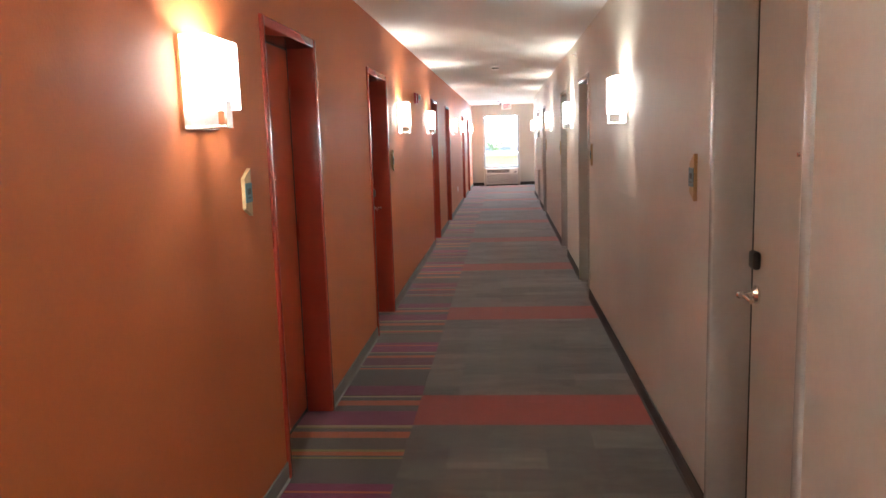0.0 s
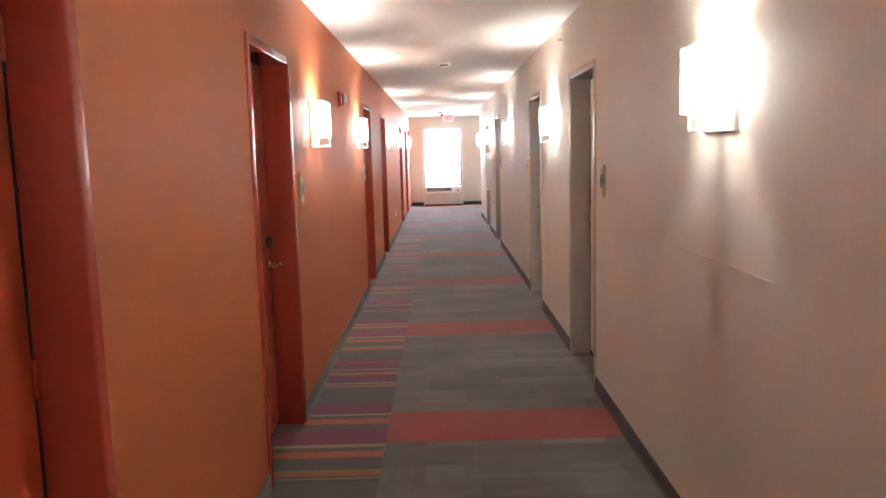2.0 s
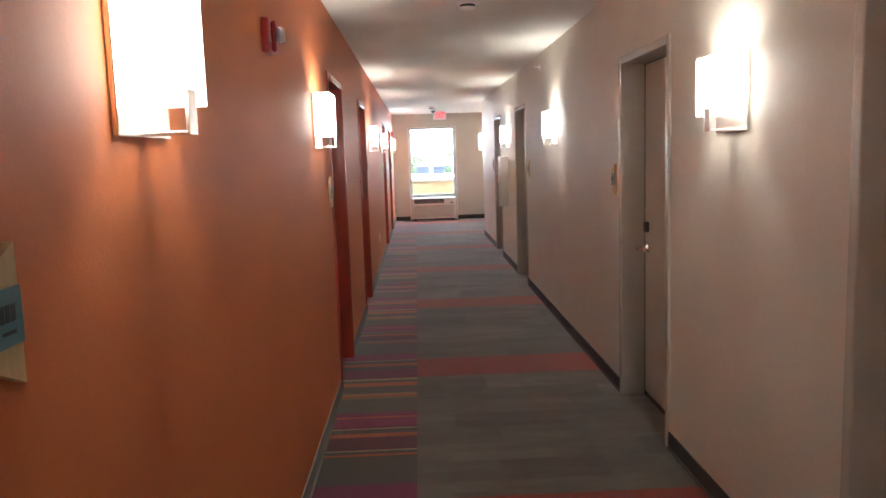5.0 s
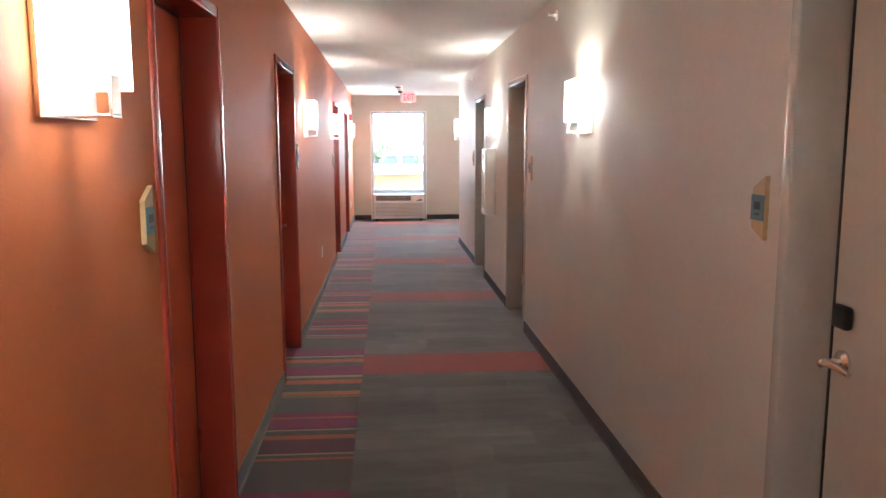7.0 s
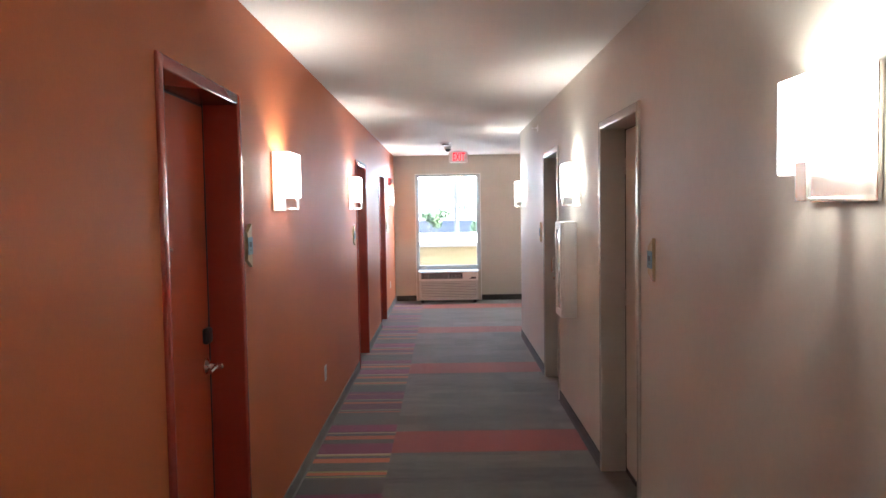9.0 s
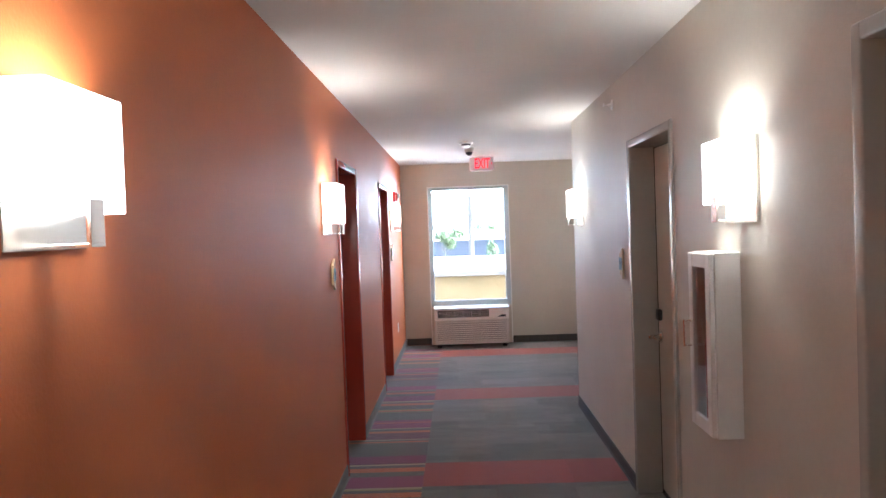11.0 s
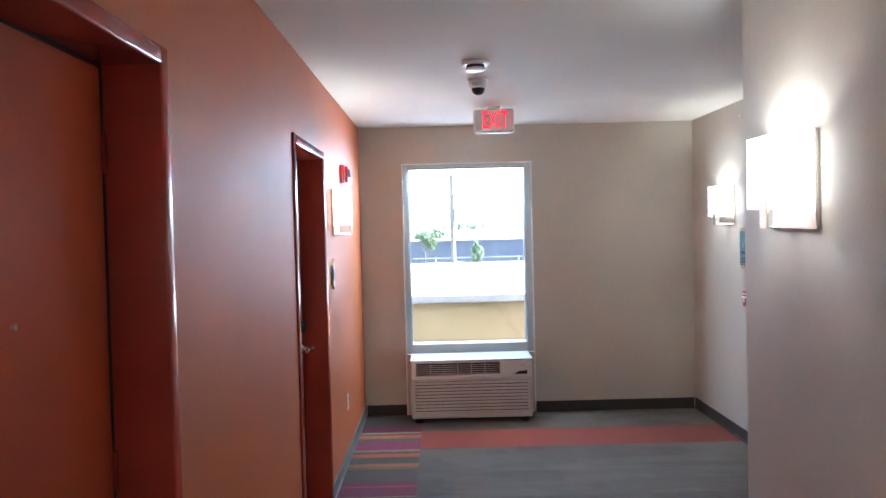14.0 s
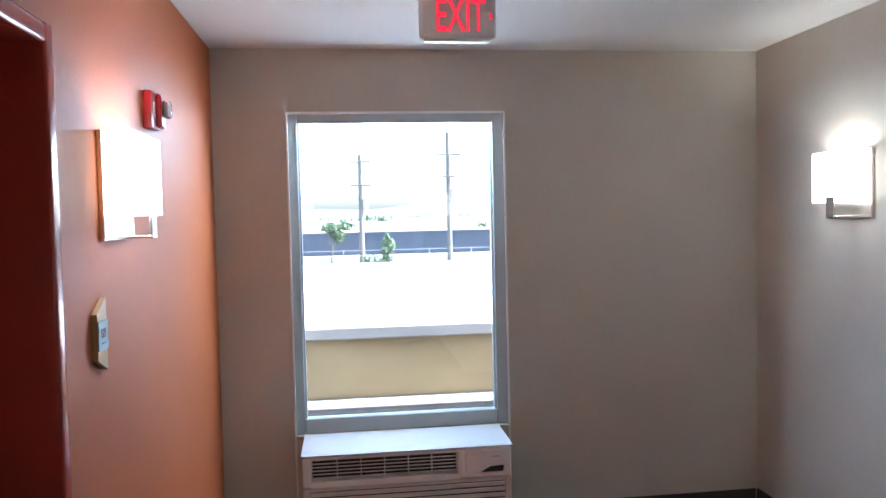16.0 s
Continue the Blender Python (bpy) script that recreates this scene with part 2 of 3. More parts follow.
def rod(bm, p, q, r, r2=None, sides=16):
    p, q = Vector(p), Vector(q)
    m = Matrix.Translation((p + q) / 2) @ (q - p).to_track_quat("Z", "Y").to_matrix().to_4x4()
    bmesh.ops.create_cone(bm, cap_ends=True, segments=sides, radius1=r, radius2=r if r2 is None else r2, depth=(q - p).length, matrix=m)


def prism(bm, outline, y0, y1):
    """An outline in x and z, drawn from y0 to y1."""
    a = [bm.verts.new((x, y0, z)) for x, z in outline]
    b = [bm.verts.new((x, y1, z)) for x, z in outline]
    bm.faces.new(a)
    bm.faces.new(b[::-1])
    for i in range(len(a)):
        j = (i + 1) % len(a)
        bm.faces.new((a[j], a[i], b[i], b[j]))
    bmesh.ops.recalc_face_normals(bm, faces=bm.faces)


def mesh(name, mat, fill, smooth=False):
    bm = bmesh.new()
    fill(bm)
    me = bpy.data.meshes.new(name)
    bm.to_mesh(me)
    bm.free()
    me.materials.append(mat)
    if smooth:
        for p in me.polygons:
            p.use_smooth = True
        me.set_sharp_from_angle(angle=radians(35))
    return me


def part(parent, name, mat, fill, smooth=False, label=""):
    ob = new(name, mesh(name, mat, fill, smooth))
    ob.parent = parent
    if label:
        ob["label"] = label
    return ob


def thing(name, label, category, group="", kind=""):
    return tagged(new(name), label, category, group, kind)


def solid(name, mat, fill, label="", category="", kind="structure", smooth=False):
    return tagged(new(name, mesh(name, mat, fill, smooth)), label, category, "", kind)


def letters(text, size, depth):
    cu = bpy.data.curves.new("text", "FONT")
    cu.body, cu.size, cu.extrude, cu.offset = text, size, depth, size * 0.012
    cu.align_x, cu.align_y = "CENTER", "CENTER"
    tmp = new("lettering", cu)
    me = bpy.data.meshes.new_from_object(tmp.evaluated_get(bpy.context.evaluated_depsgraph_get()))
    bpy.data.objects.remove(tmp)
    return me


# Wall poses: x runs to the right of one who faces the wall, y into it, z up.
def on_left(y, z=0.0):
    return pose(LEFT, y, z, 0, 0, 90)


def on_right(y, z=0.0):
    return pose(RIGHT, y, z, 0, 0, -90)


def on_alcove(y, z=0.0):
    return pose(ALCOVE, y, z, 0, 0, -90)


# ---- walls, ceiling, floor ----
def pierced(bm, x0, x1, y0, y1, doors):
    """A wall along y, open at each door's frame."""
    at = y0
    for d in sorted(doors):
        box(bm, x0, x1, at, d + 0.03, 0, CEIL)
        box(bm, x0, x1, d + 0.03, d + FRAME_W - 0.03, FRAME_H - 0.03, CEIL)
        at = d + FRAME_W - 0.03
    box(bm, x0, x1, at, y1, 0, CEIL)


solid("wall_left", M_ORANGE, lambda bm: pierced(bm, LEFT - THICK, LEFT, BACK, END, [d for d, _ in LEFT_DOORS]),
      "orange painted corridor wall with red doors", "wall")
solid("wall_right", M_GREY, lambda bm: pierced(bm, RIGHT, RIGHT + THICK, BACK, CORNER - 0.12, [d for d, _ in RIGHT_DOORS]),
      "warm grey painted corridor wall with beige doors", "wall")

solid("wall_return", M_GREY, lambda bm: box(bm, RIGHT, ALCOVE, CORNER - 0.12, CORNER, 0, CEIL), "warm grey return wall of the alcove", "wall")
solid("wall_alcove", M_GREY, lambda bm: pierced(bm, ALCOVE, ALCOVE + THICK, CORNER - 0.12, END, [STAIR_DOOR]), "warm grey alcove wall with the stair door", "wall")


def end_wall(bm):
    x0, x1, y0, y1 = LEFT - THICK, ALCOVE + THICK, END, END + THICK
    box(bm, x0, WIN_X0, y0, y1, 0, CEIL)
    box(bm, WIN_X1, x1, y0, y1, 0, CEIL)
    box(bm, WIN_X0, WIN_X1, y0, y1, WIN_Z1, CEIL)
    box(bm, WIN_X0, WIN_X1, y0, y1, 0, WIN_Z0)


solid("wall_end", M_GREY, end_wall, "warm grey end wall around the window", "wall")
# unseen wall added where the corridor runs on, to return its light
solid("wall_back", M_GREY, lambda bm: box(bm, LEFT - THICK, RIGHT + THICK, BACK - THICK, BACK, 0, CEIL), "added plain grey wall closing the unseen back of the corridor", "wall")
solid("ceiling", M_CEIL, lambda bm: box(bm, LEFT - THICK, ALCOVE + THICK, BACK - THICK, END + THICK, CEIL, CEIL + 0.15), "off-white textured corridor ceiling", "ceiling")


def baseboards(bm, face, into, y0, y1, doors, height=0.1):
    at = y0
    for d in [*sorted(doors), None]:
        stop = y1 if d is None else d
        if stop - at > 0.02:
            a, b = sorted((face, face - into * 0.009))
            box(bm, a, b, at, stop, 0.002, height, 0.003)
            a, b = sorted((face, face - into * 0.016))
            box(bm, a, b, at, stop, 0.0021, 0.02, 0.006)
        at = None if d is None else d + FRAME_W


solid("baseboard_left", M_GREY_VINYL, lambda bm: baseboards(bm, LEFT, -1, BACK, END, [d for d, _ in LEFT_DOORS]), "grey vinyl cove base", "baseboard")
solid("baseboard_right", M_VINYL, lambda bm: baseboards(bm, RIGHT, 1, BACK, CORNER, [d for d, _ in RIGHT_DOORS]), "dark brown vinyl cove base", "baseboard")
solid("baseboard_alcove", M_VINYL, lambda bm: baseboards(bm, ALCOVE, 1, CORNER, END, [STAIR_DOOR]), "dark brown vinyl cove base", "baseboard")
solid("baseboard_end", M_VINYL, lambda bm: (box(bm, LEFT + 0.017, 0.106, END - 0.009, END, 0.002, 0.1, 0.003), box(bm, 1.287, ALCOVE - 0.017, END - 0.009, END, 0.002, 0.1, 0.003)),
      "dark brown vinyl cove base", "baseboard")
solid("wall_seam", M_GREY, lambda bm: box(bm, RIGHT - 0.002, RIGHT, 3.0, 3.95, 1.196, 1.2, 0.0008), "raised seam in the painted wall covering", "wall seam")


# ---- window and what lies outside ----
def build_window():
    w = thing("window_1", "tall fixed window in a white vinyl frame", "window", kind="structure")
    x0, x1, z0, z1 = WIN_X0, WIN_X1, WIN_Z0, WIN_Z1
    y0, y1 = END + 0.035, END + 0.10

    def frame_mesh(bm):
        for a, b, c, d in ((x0, x0 + 0.052, z0, z1), (x1 - 0.062, x1, z0, z1), (x0 + 0.052, x1 - 0.062, z1 - 0.052, z1), (x0 + 0.052, x1 - 0.062, z0, z0 + 0.083)):
            box(bm, a, b, y0, y1, c, d, 0.004)
        for a, b, c, d in ((x0 + 0.05, x0 + 0.062, z0 + 0.078, z1 - 0.05), (x1 - 0.072, x1 - 0.06, z0 + 0.078, z1 - 0.05)):
            box(bm, a, b, y0 + 0.018, y1 - 0.01, c, d, 0.002)
    part(w, "frame", M_WINFRAME, frame_mesh)

    def bead(bm):
        t = 0.006
        for a, b, c, d in ((x0 - t, x0 + t, 0.003, z1 + t), (x1 - t, x1 + t, 0.003, z1 + t), (x0 + t, x1 - t, z1 - t, z1 + t)):
            box(bm, a, b, END - 0.004, END - 0.0005, c, d, 0.002)
    part(w, "trim", M_WHITE, bead)
    pane = part(w, "pane", M_GLASS, lambda bm: box(bm, x0 + 0.055, x1 - 0.065, END + 0.062, END + 0.068, z0 + 0.078, z1 - 0.05))
    pane.visible_shadow = False


build_window()
# strip lamp added under the head of the opening, boosting the sky's light through the window
fill_strip = new("window_fill_strip", bpy.data.lights.new("window_fill_strip", "AREA"))
fill_strip.data.shape, fill_strip.data.size, fill_strip.data.size_y = "RECTANGLE", 1.02, 0.06
fill_strip.data.energy, fill_strip.data.color = FILL_STRIP_WATTS, (0.76, 0.90, 1.0)
fill_strip.matrix_world = pose(0.69, END + 0.13, WIN_Z1 - 0.06, -56, 0, 0)

solid("ground", M_GROUND, lambda bm: box(bm, -2500, 2500, -2500, 5000, -4.0, -3.6), "dry flat ground reaching the horizon", "ground")
solid("roof_lower_wing", M_ROOF, lambda bm: box(bm, -14, 16, 24.57, 33.5, -3.6, 0.89), "white membrane roof of the lower wing", "roof")


def parapet():
    w = thing("parapet", "ochre stucco parapet with a grey metal coping", "parapet")
    part(w, "wall", M_YELLOW, lambda bm: box(bm, -14, 16, 24.31, 24.56, -3.6, 0.929))
    part(w, "coping", M_COPING, lambda bm: box(bm, -14, 16, 24.26, 24.63, 0.93, 1.012, 0.008))
    part(w, "ledge", M_LEDGE, lambda bm: box(bm, -14, 16, 24.08, 24.309, -0.1, 0.535, 0.01))


parapet()


def pole(x, y, height, arms):
    p = thing("utility_pole", "weathered wooden utility pole with crossarms and insulators", "utility pole", "utility poles")
    p.location = (x, y, -3.6)
    part(p, "pole", M_POLE, lambda bm: rod(bm, (0, 0, 0), (0, 0, height), 0.28, 0.2, 12), True)

    for z, half in arms:
        part(p, "crossarm", M_POLE, lambda bm: box(bm, -half, half, -0.28, -0.16, z - 0.08, z + 0.08, 0.01))
        for k in (-0.9, -0.45, 0.45, 0.9):
            part(p, "insulator", M_STEEL, lambda bm: rod(bm, (k * half, -0.22, z + 0.08), (k * half, -0.22, z + 0.38), 0.07, 0.05, 8))
    low = arms[-1][0]
    part(p, "transformer", M_STEEL, lambda bm: rod(bm, (0.45, -0.1, low - 2.4), (0.45, -0.1, low - 1.3), 0.3, 0.3, 12))
    part(p, "brace", M_STEEL, lambda bm: rod(bm, (0, 0, low - 2.0), (-1.1, 0, low - 0.6), 0.06, 0.05, 8))
    return p


pole(1.9, 95, 11.6, ((10.9, 1.0), (8.6, 1.0)))
pole(10.8, 96, 17.0, ((11.6, 1.3), (9.4, 0.7)))


def leafy(bm, centre, spread, count, size, rnd):
    for _ in range(count):
        d = Vector((rnd.gauss(0, 1), rnd.gauss(0, 1), rnd.gauss(0, 1))).normalized() * rnd.random() ** 0.4
        c = Vector(centre) + Vector((d.x * spread[0], d.y * spread[1], d.z * spread[2]))
        q = Euler((rnd.random() * 6, rnd.random() * 6, rnd.random() * 6)).to_matrix()
        s = size * rnd.uniform(0.5, 1.3)
        bm.faces.new([bm.verts.new(c + q @ Vector(v)) for v in ((-s, 0, 0), (0, -s * 0.45, 0.1 * s), (s, 0, 0), (0, s * 0.45, 0.1 * s))])


def tree(x, y, height, crown, seed, label):
    rnd = random.Random(seed)
    t = thing("tree", label, "tree", "trees beyond the roof")
    t.location = (x, y, -3.6)

    def wood(bm):
        rod(bm, (0, 0, 0), (0.1, 0, height * 0.55), 0.14, 0.09, 8)
        for k in range(6):
            a = k * 1.05
            rod(bm, (0.1, 0, height * (0.4 + 0.03 * k)), (0.1 + math.cos(a) * crown[0] * 0.7, math.sin(a) * crown[1] * 0.7, height * (0.6 + 0.05 * k)), 0.05, 0.02, 6)
    part(t, "trunk", M_POLE, wood)

    def leaves(bm):
        for k in range(9):
            c = (rnd.uniform(-0.6, 0.6) * crown[0], rnd.uniform(-0.6, 0.6) * crown[1], height - crown[2] + rnd.uniform(-0.7, 0.8) * crown[2])
            leafy(bm, c, [v * 0.42 for v in crown], 60 if height < 4.7 else 150, 0.12 * max(1.0, crown[0]), rnd)
    tagged(part(t, "foliage", M_LEAF, leaves), kind="stuff")


tree(2.0, 62, 3.3, (1.0, 1.0, 0.9), 3, "young green tree with sparse leaves")
tree(2.75, 62.5, 4.6, (0.5, 0.5, 1.1), 4, "slender young green tree")
tree(-1.2, 100, 5.0, (1.5, 1.3, 1.3), 5, "broad green tree beyond the fence")


def fence():
    f = thing("fence", "low pale concrete wall with thin posts", "fence")
    part(f, "wall", M_CONCRETE, lambda bm: box(bm, -60, 80, 108, 108.3, -3.6, -2.6, 0.03))
    part(f, "rail", M_STEEL, lambda bm: box(bm, -60, 80, 108.1, 108.2, -2.0, -1.93))
    post = mesh("post", M_STEEL, lambda bm: box(bm, -0.06, 0.06, -0.06, 0.06, 0, 0.75))
    for i in range(-8, 12):
        o = new("post", post)
        o.parent = f
        o.location = (i * 5.0, 108.15, -2.6)


fence()
solid("road", M_ASPHALT, lambda bm: box(bm, -400, 400, 112, 124, -3.61, -3.58), "asphalt road behind the fence", "road")


def long_building(x, y, width, depth, z0, z1, mat, label, windows):
    b = thing("building", label, "building", "distant buildings")
    b.location = (x, y, 0)
    part(b, "wall", mat, lambda bm: box(bm, 0, width, 0, depth, -3.6, z1 - 0.2, 0.02))
    part(b, "roof", M_COPING, lambda bm: box(bm, -0.2, width + 0.2, -0.2, depth + 0.2, z1 - 0.199, z1, 0.02))
    if windows:
        pane = mesh("window", M_VENT, lambda bm: box(bm, 0, width / windows * 0.5, -0.06, 0.05, z1 - 2.0, z1 - 0.8))
        for i in range(windows):
            o = new("window", pane)
            o.parent = b
            o.location = (width / windows * (i + 0.25), 0, 0)


long_building(-60, 132, 160, 12, -3.6, -0.15, M_BLUE, "long low blue-grey building", 0)
long_building(-22, 190, 20, 14, -3.6, 1.6, M_HOUSE, "white low house with a flat roof", 0)
long_building(3.0, 210, 14, 14, -3.6, 0.9, M_HOUSE, "small white house with a flat roof", 0)
long_building(16, 190, 14, 14, -3.6, 1.9, M_HOUSE, "white low house beside the far woods", 0)


def far_woods():
    rnd = random.Random(9)

    def fill(bm):
        for i in range(70):
            x = -90 + i * 3.4 + rnd.uniform(-1.5, 1.5)
            leafy(bm, (x, 260 + rnd.uniform(-8, 8), -2.0 + rnd.uniform(0, 2.4)), (3.2, 3, 2.6), 70, 0.9, rnd)
    tagged(solid("woods", M_LEAF, fill, "far belt of dark green trees", "woods"), kind="stuff")


far_woods()


def hills():
    def fill(bm):
        pts = [(-1600 + i * 80, 30 + 30 * (0.5 + 0.5 * math.sin(i * 0.33 - 1.0)) + 7 * math.sin(i * 1.1)) for i in range(48)]
        for (xa, za), (xb, zb) in zip(pts, pts[1:]):
            f = [bm.verts.new(v) for v in ((xa, 2400, -4), (xb, 2400, -4), (xb, 2700, zb), (xa, 2700, za))]
            bm.faces.new(f)
            bm.faces.new([bm.verts.new(v) for v in ((xa, 2700, za), (xb, 2700, zb), (xb, 3300, -4), (xa, 3300, -4))])
        bmesh.ops.remove_doubles(bm, verts=bm.verts, dist=0.01)
    solid("backdrop_hills", M_HILL, fill, "hazy blue-green hills on the horizon", "hills", smooth=True)


hills()


# ---- doors ----
def build_door(m, kind, handle):
    """Origin at the frame's outer lower left corner, on the wall's face."""
    red = kind == "red"
    m_frame, m_leaf = (M_RED_FRAME, M_RED_DOOR) if red else (M_TAN_FRAME, M_TAN_DOOR)
    label = {"red": "closed red painted guest room door in a red metal frame", "tan": "closed beige guest room door in a grey metal frame",
             "stair": "closed grey-beige stairwell door in a grey metal frame"}[kind]
    d = thing("door", label, "door", "doors along the corridor", "structure")
    W, H, F, DEEP = FRAME_W, FRAME_H, 0.05, 0.145

    def frame_mesh(bm):
        out = -0.012
        # jambs and head, standing a little proud of the wall, with a stop behind the leaf
        box(bm, 0, F, out, 0.225, 0.003, H, 0.008, 3)
        box(bm, W - F, W, out, 0.225, 0.003, H, 0.008, 3)
        box(bm, F - 0.01, W - F + 0.01, out + 0.001, 0.225, H - F, H - 0.001, 0.008, 3)
        box(bm, F - 0.002, F + 0.016, DEEP + 0.066, 0.22, 0.004, H - F, 0.002)
        box(bm, W - F - 0.016, W - F + 0.002, DEEP + 0.066, 0.22, 0.004, H - F, 0.002)
    part(d, "frame", m_frame, frame_mesh, True)
    x0, x1, top = F + 0.008, W - F - 0.008, H - F - 0.008
    # black strips in the gaps around the leaf stand in for their shade
    part(d, "gap_shade", M_BLACK, lambda bm: (box(bm, F - 0.002, F + 0.0075, DEEP - 0.003, DEEP + 0.06, 0.004, H - F - 0.001), box(bm, W - F - 0.0075, W - F + 0.002, DEEP - 0.003, DEEP + 0.06, 0.004, H - F - 0.001),
                                         box(bm, F, W - F, DEEP + 0.0045, DEEP + 0.06, H - F - 0.0075, H - F + 0.002), box(bm, F, W - F, DEEP + 0.05, DEEP + 0.064, 0.004, 0.06)))
    part(d, "leaf", m_leaf, lambda bm: box(bm, x0, x1, DEEP, DEEP + 0.045, 0.03, top, 0.002))
    # black strip on the floor, the shade under the leaf put in as colour
    part(d, "under_leaf_shade", M_BLACK, lambda bm: box(bm, 0.032, W - 0.032, DEEP + 0.01, DEEP + 0.045, 0.004, 0.012, 0.002))
    s = 1 if handle == "right" else -1
    hx = x1 - 0.062 if s > 0 else x0 + 0.062

    hz = 0.995 if red else 0.983

    def lever(bm):
        rod(bm, (hx, DEEP, hz), (hx, DEEP - 0.008, hz), 0.036, 0.036, 24)
        rod(bm, (hx, DEEP - 0.008, hz), (hx, DEEP - 0.02, hz), 0.036, 0.024, 24)
        rod(bm, (hx, DEEP - 0.02, hz), (hx, DEEP - 0.072, hz), 0.014, 0.013, 14)
        bmesh.ops.create_uvsphere(bm, u_segments=14, v_segments=8, radius=0.0155, matrix=Matrix.Translation((hx, DEEP - 0.066, hz)))
        px, py, pz = hx, DEEP - 0.064, hz
        for k in range(1, 7):
            qx, qy, qz = hx - s * 0.019 * k, DEEP - 0.064 + 0.0012 * k, hz + 0.006 * math.sin(k * 0.6)
            rod(bm, (px, py, pz), (qx, qy, qz), 0.0135 - 0.0006 * k, 0.0130 - 0.0006 * k, 14)
            px, py, pz = qx, qy, qz
    part(d, "handle", M_NICKEL, lever, True, "satin nickel lever handle")
    if kind != "stair":
        part(d, "lock_reader", M_BLACK, lambda bm: box(bm, hx - 0.036, hx + 0.036, DEEP - 0.028, DEEP, hz + 0.1, hz + 0.17, 0.012, 3), True, "black card reader")
        part(d, "peephole", M_NICKEL, lambda bm: rod(bm, (W / 2, DEEP, 1.525), (W / 2, DEEP - 0.006, 1.525), 0.009, 0.007, 14), True)
    # hinges on the other side
    hs = x0 if s > 0 else x1
    part(d, "hinge", m_frame, lambda bm: [rod(bm, (hs, DEEP - 0.006, z), (hs, DEEP - 0.006, z + 0.1), 0.007, 0.007, 8) for z in (0.25, 1.05, 1.86)])
    d.matrix_basis = m
    return d


doors = {}


def place_door(m, kind, handle):
    if (kind, handle) in doors:
        copy_thing(doors[kind, handle], m)
    else:
        doors[kind, handle] = build_door(m, kind, handle)


for y, side in LEFT_DOORS:
    place_door(on_left(y), "red", "right" if side == "far" else "left")
for y, side in RIGHT_DOORS:
    place_door(on_right(y + FRAME_W), "tan", "left" if side == "far" else "right")
place_door(on_alcove(STAIR_DOOR + FRAME_W), "stair", "left")


# ---- wall lamps ----
def build_sconce():
    """Origin at the plate's lower left corner, on the wall."""
    w = thing("wall_lamp", "lit white acrylic box wall lamp on a nickel bracket", "wall lamp", "corridor wall lamps")
    W = 0.30
    part(w, "back_plate", M_NICKEL, lambda bm: box(bm, -0.003, W + 0.003, -0.0135, 0.0, 0.0, 0.312, 0.002))

    def shade(bm):
        z0, z1, t, d = 0.072, 0.310, 0.005, 0.102
        box(bm, 0, W, -d, -d + t, z0, z1, 0.0015)
        box(bm, 0, t, -d + t, -0.013, z0, z1)
        box(bm, W - t, W, -d + t, -0.013, z0, z1)
    part(w, "shade", M_SHADE, shade, False, "glowing white acrylic shade")

    def bracket(bm):
        a, b = W / 2 - 0.028, W / 2 + 0.028
        box(bm, a, b, -0.112, -0.012, 0.004, 0.012, 0.001)
        box(bm, a, b, -0.112, -0.104, 0.012, 0.098, 0.001)
    part(w, "bracket", M_NICKEL, bracket)
    part(w, "bulb", M_BULB, lambda bm: (rod(bm, (W / 2, -0.055, 0.09), (W / 2, -0.055, 0.19), 0.02, 0.024, 14), rod(bm, (W / 2, -0.055, 0.19), (W / 2, -0.055, 0.21), 0.024, 0.008, 14)), True)
    lamp = new("lamp", bpy.data.lights.new("lamp", "POINT"))
    lamp.data.energy, lamp.data.color, lamp.data.shadow_soft_size = LAMP_WATTS, (1.0, 0.92, 0.765), 0.035
    lamp.parent, lamp.location = w, (W / 2, -0.06, 0.225)
    return w


LAMP_Z = 1.668
lamp_poses = [on_left(y, LAMP_Z) for y in LEFT_LAMPS] + [on_right(y + 0.30, LAMP_Z) for y in RIGHT_LAMPS] + [on_alcove(22.41 + 0.30, LAMP_Z)]
sconce = build_sconce()
sconce.matrix_basis = lamp_poses[0]
for m in lamp_poses[1:]:
    copy_thing(sconce, m)


# ---- signs ----
def build_room_sign():
    w = thing("room_sign", "maple room number sign with a teal band", "sign", "room number signs")
    part(w, "board", M_WOOD, lambda bm: prism(bm, ((0, 0.035), (0.078, 0), (0.078, 0.2), (0, 0.16)), -0.016, -0.001))
    part(w, "band", M_TEAL, lambda bm: box(bm, -0.001, 0.079, -0.019, -0.0165, 0.06, 0.14))
    part(w, "number", M_INK, lambda bm: [box(bm, 0.02 + 0.014 * i, 0.03 + 0.014 * i, -0.0205, -0.0195, 0.094, 0.118) for i in range(3)] + [box(bm, 0.024, 0.056, -0.0205, -0.0195, 0.077, 0.082)])
    return w


sign_poses = [on_left(y, 1.315) for y in (1.22, 5.37, 17.175, 21.405)] + [on_left(9.325, 1.293), on_left(13.135, 1.41)] + [on_right(y + 0.087, 1.315) for y in (1.485, 5.355, 9.335, 13.175, 17.31)]
room_sign = build_room_sign()
room_sign.matrix_basis = sign_poses[0]
for m in sign_poses[1:]:
    copy_thing(room_sign, m)


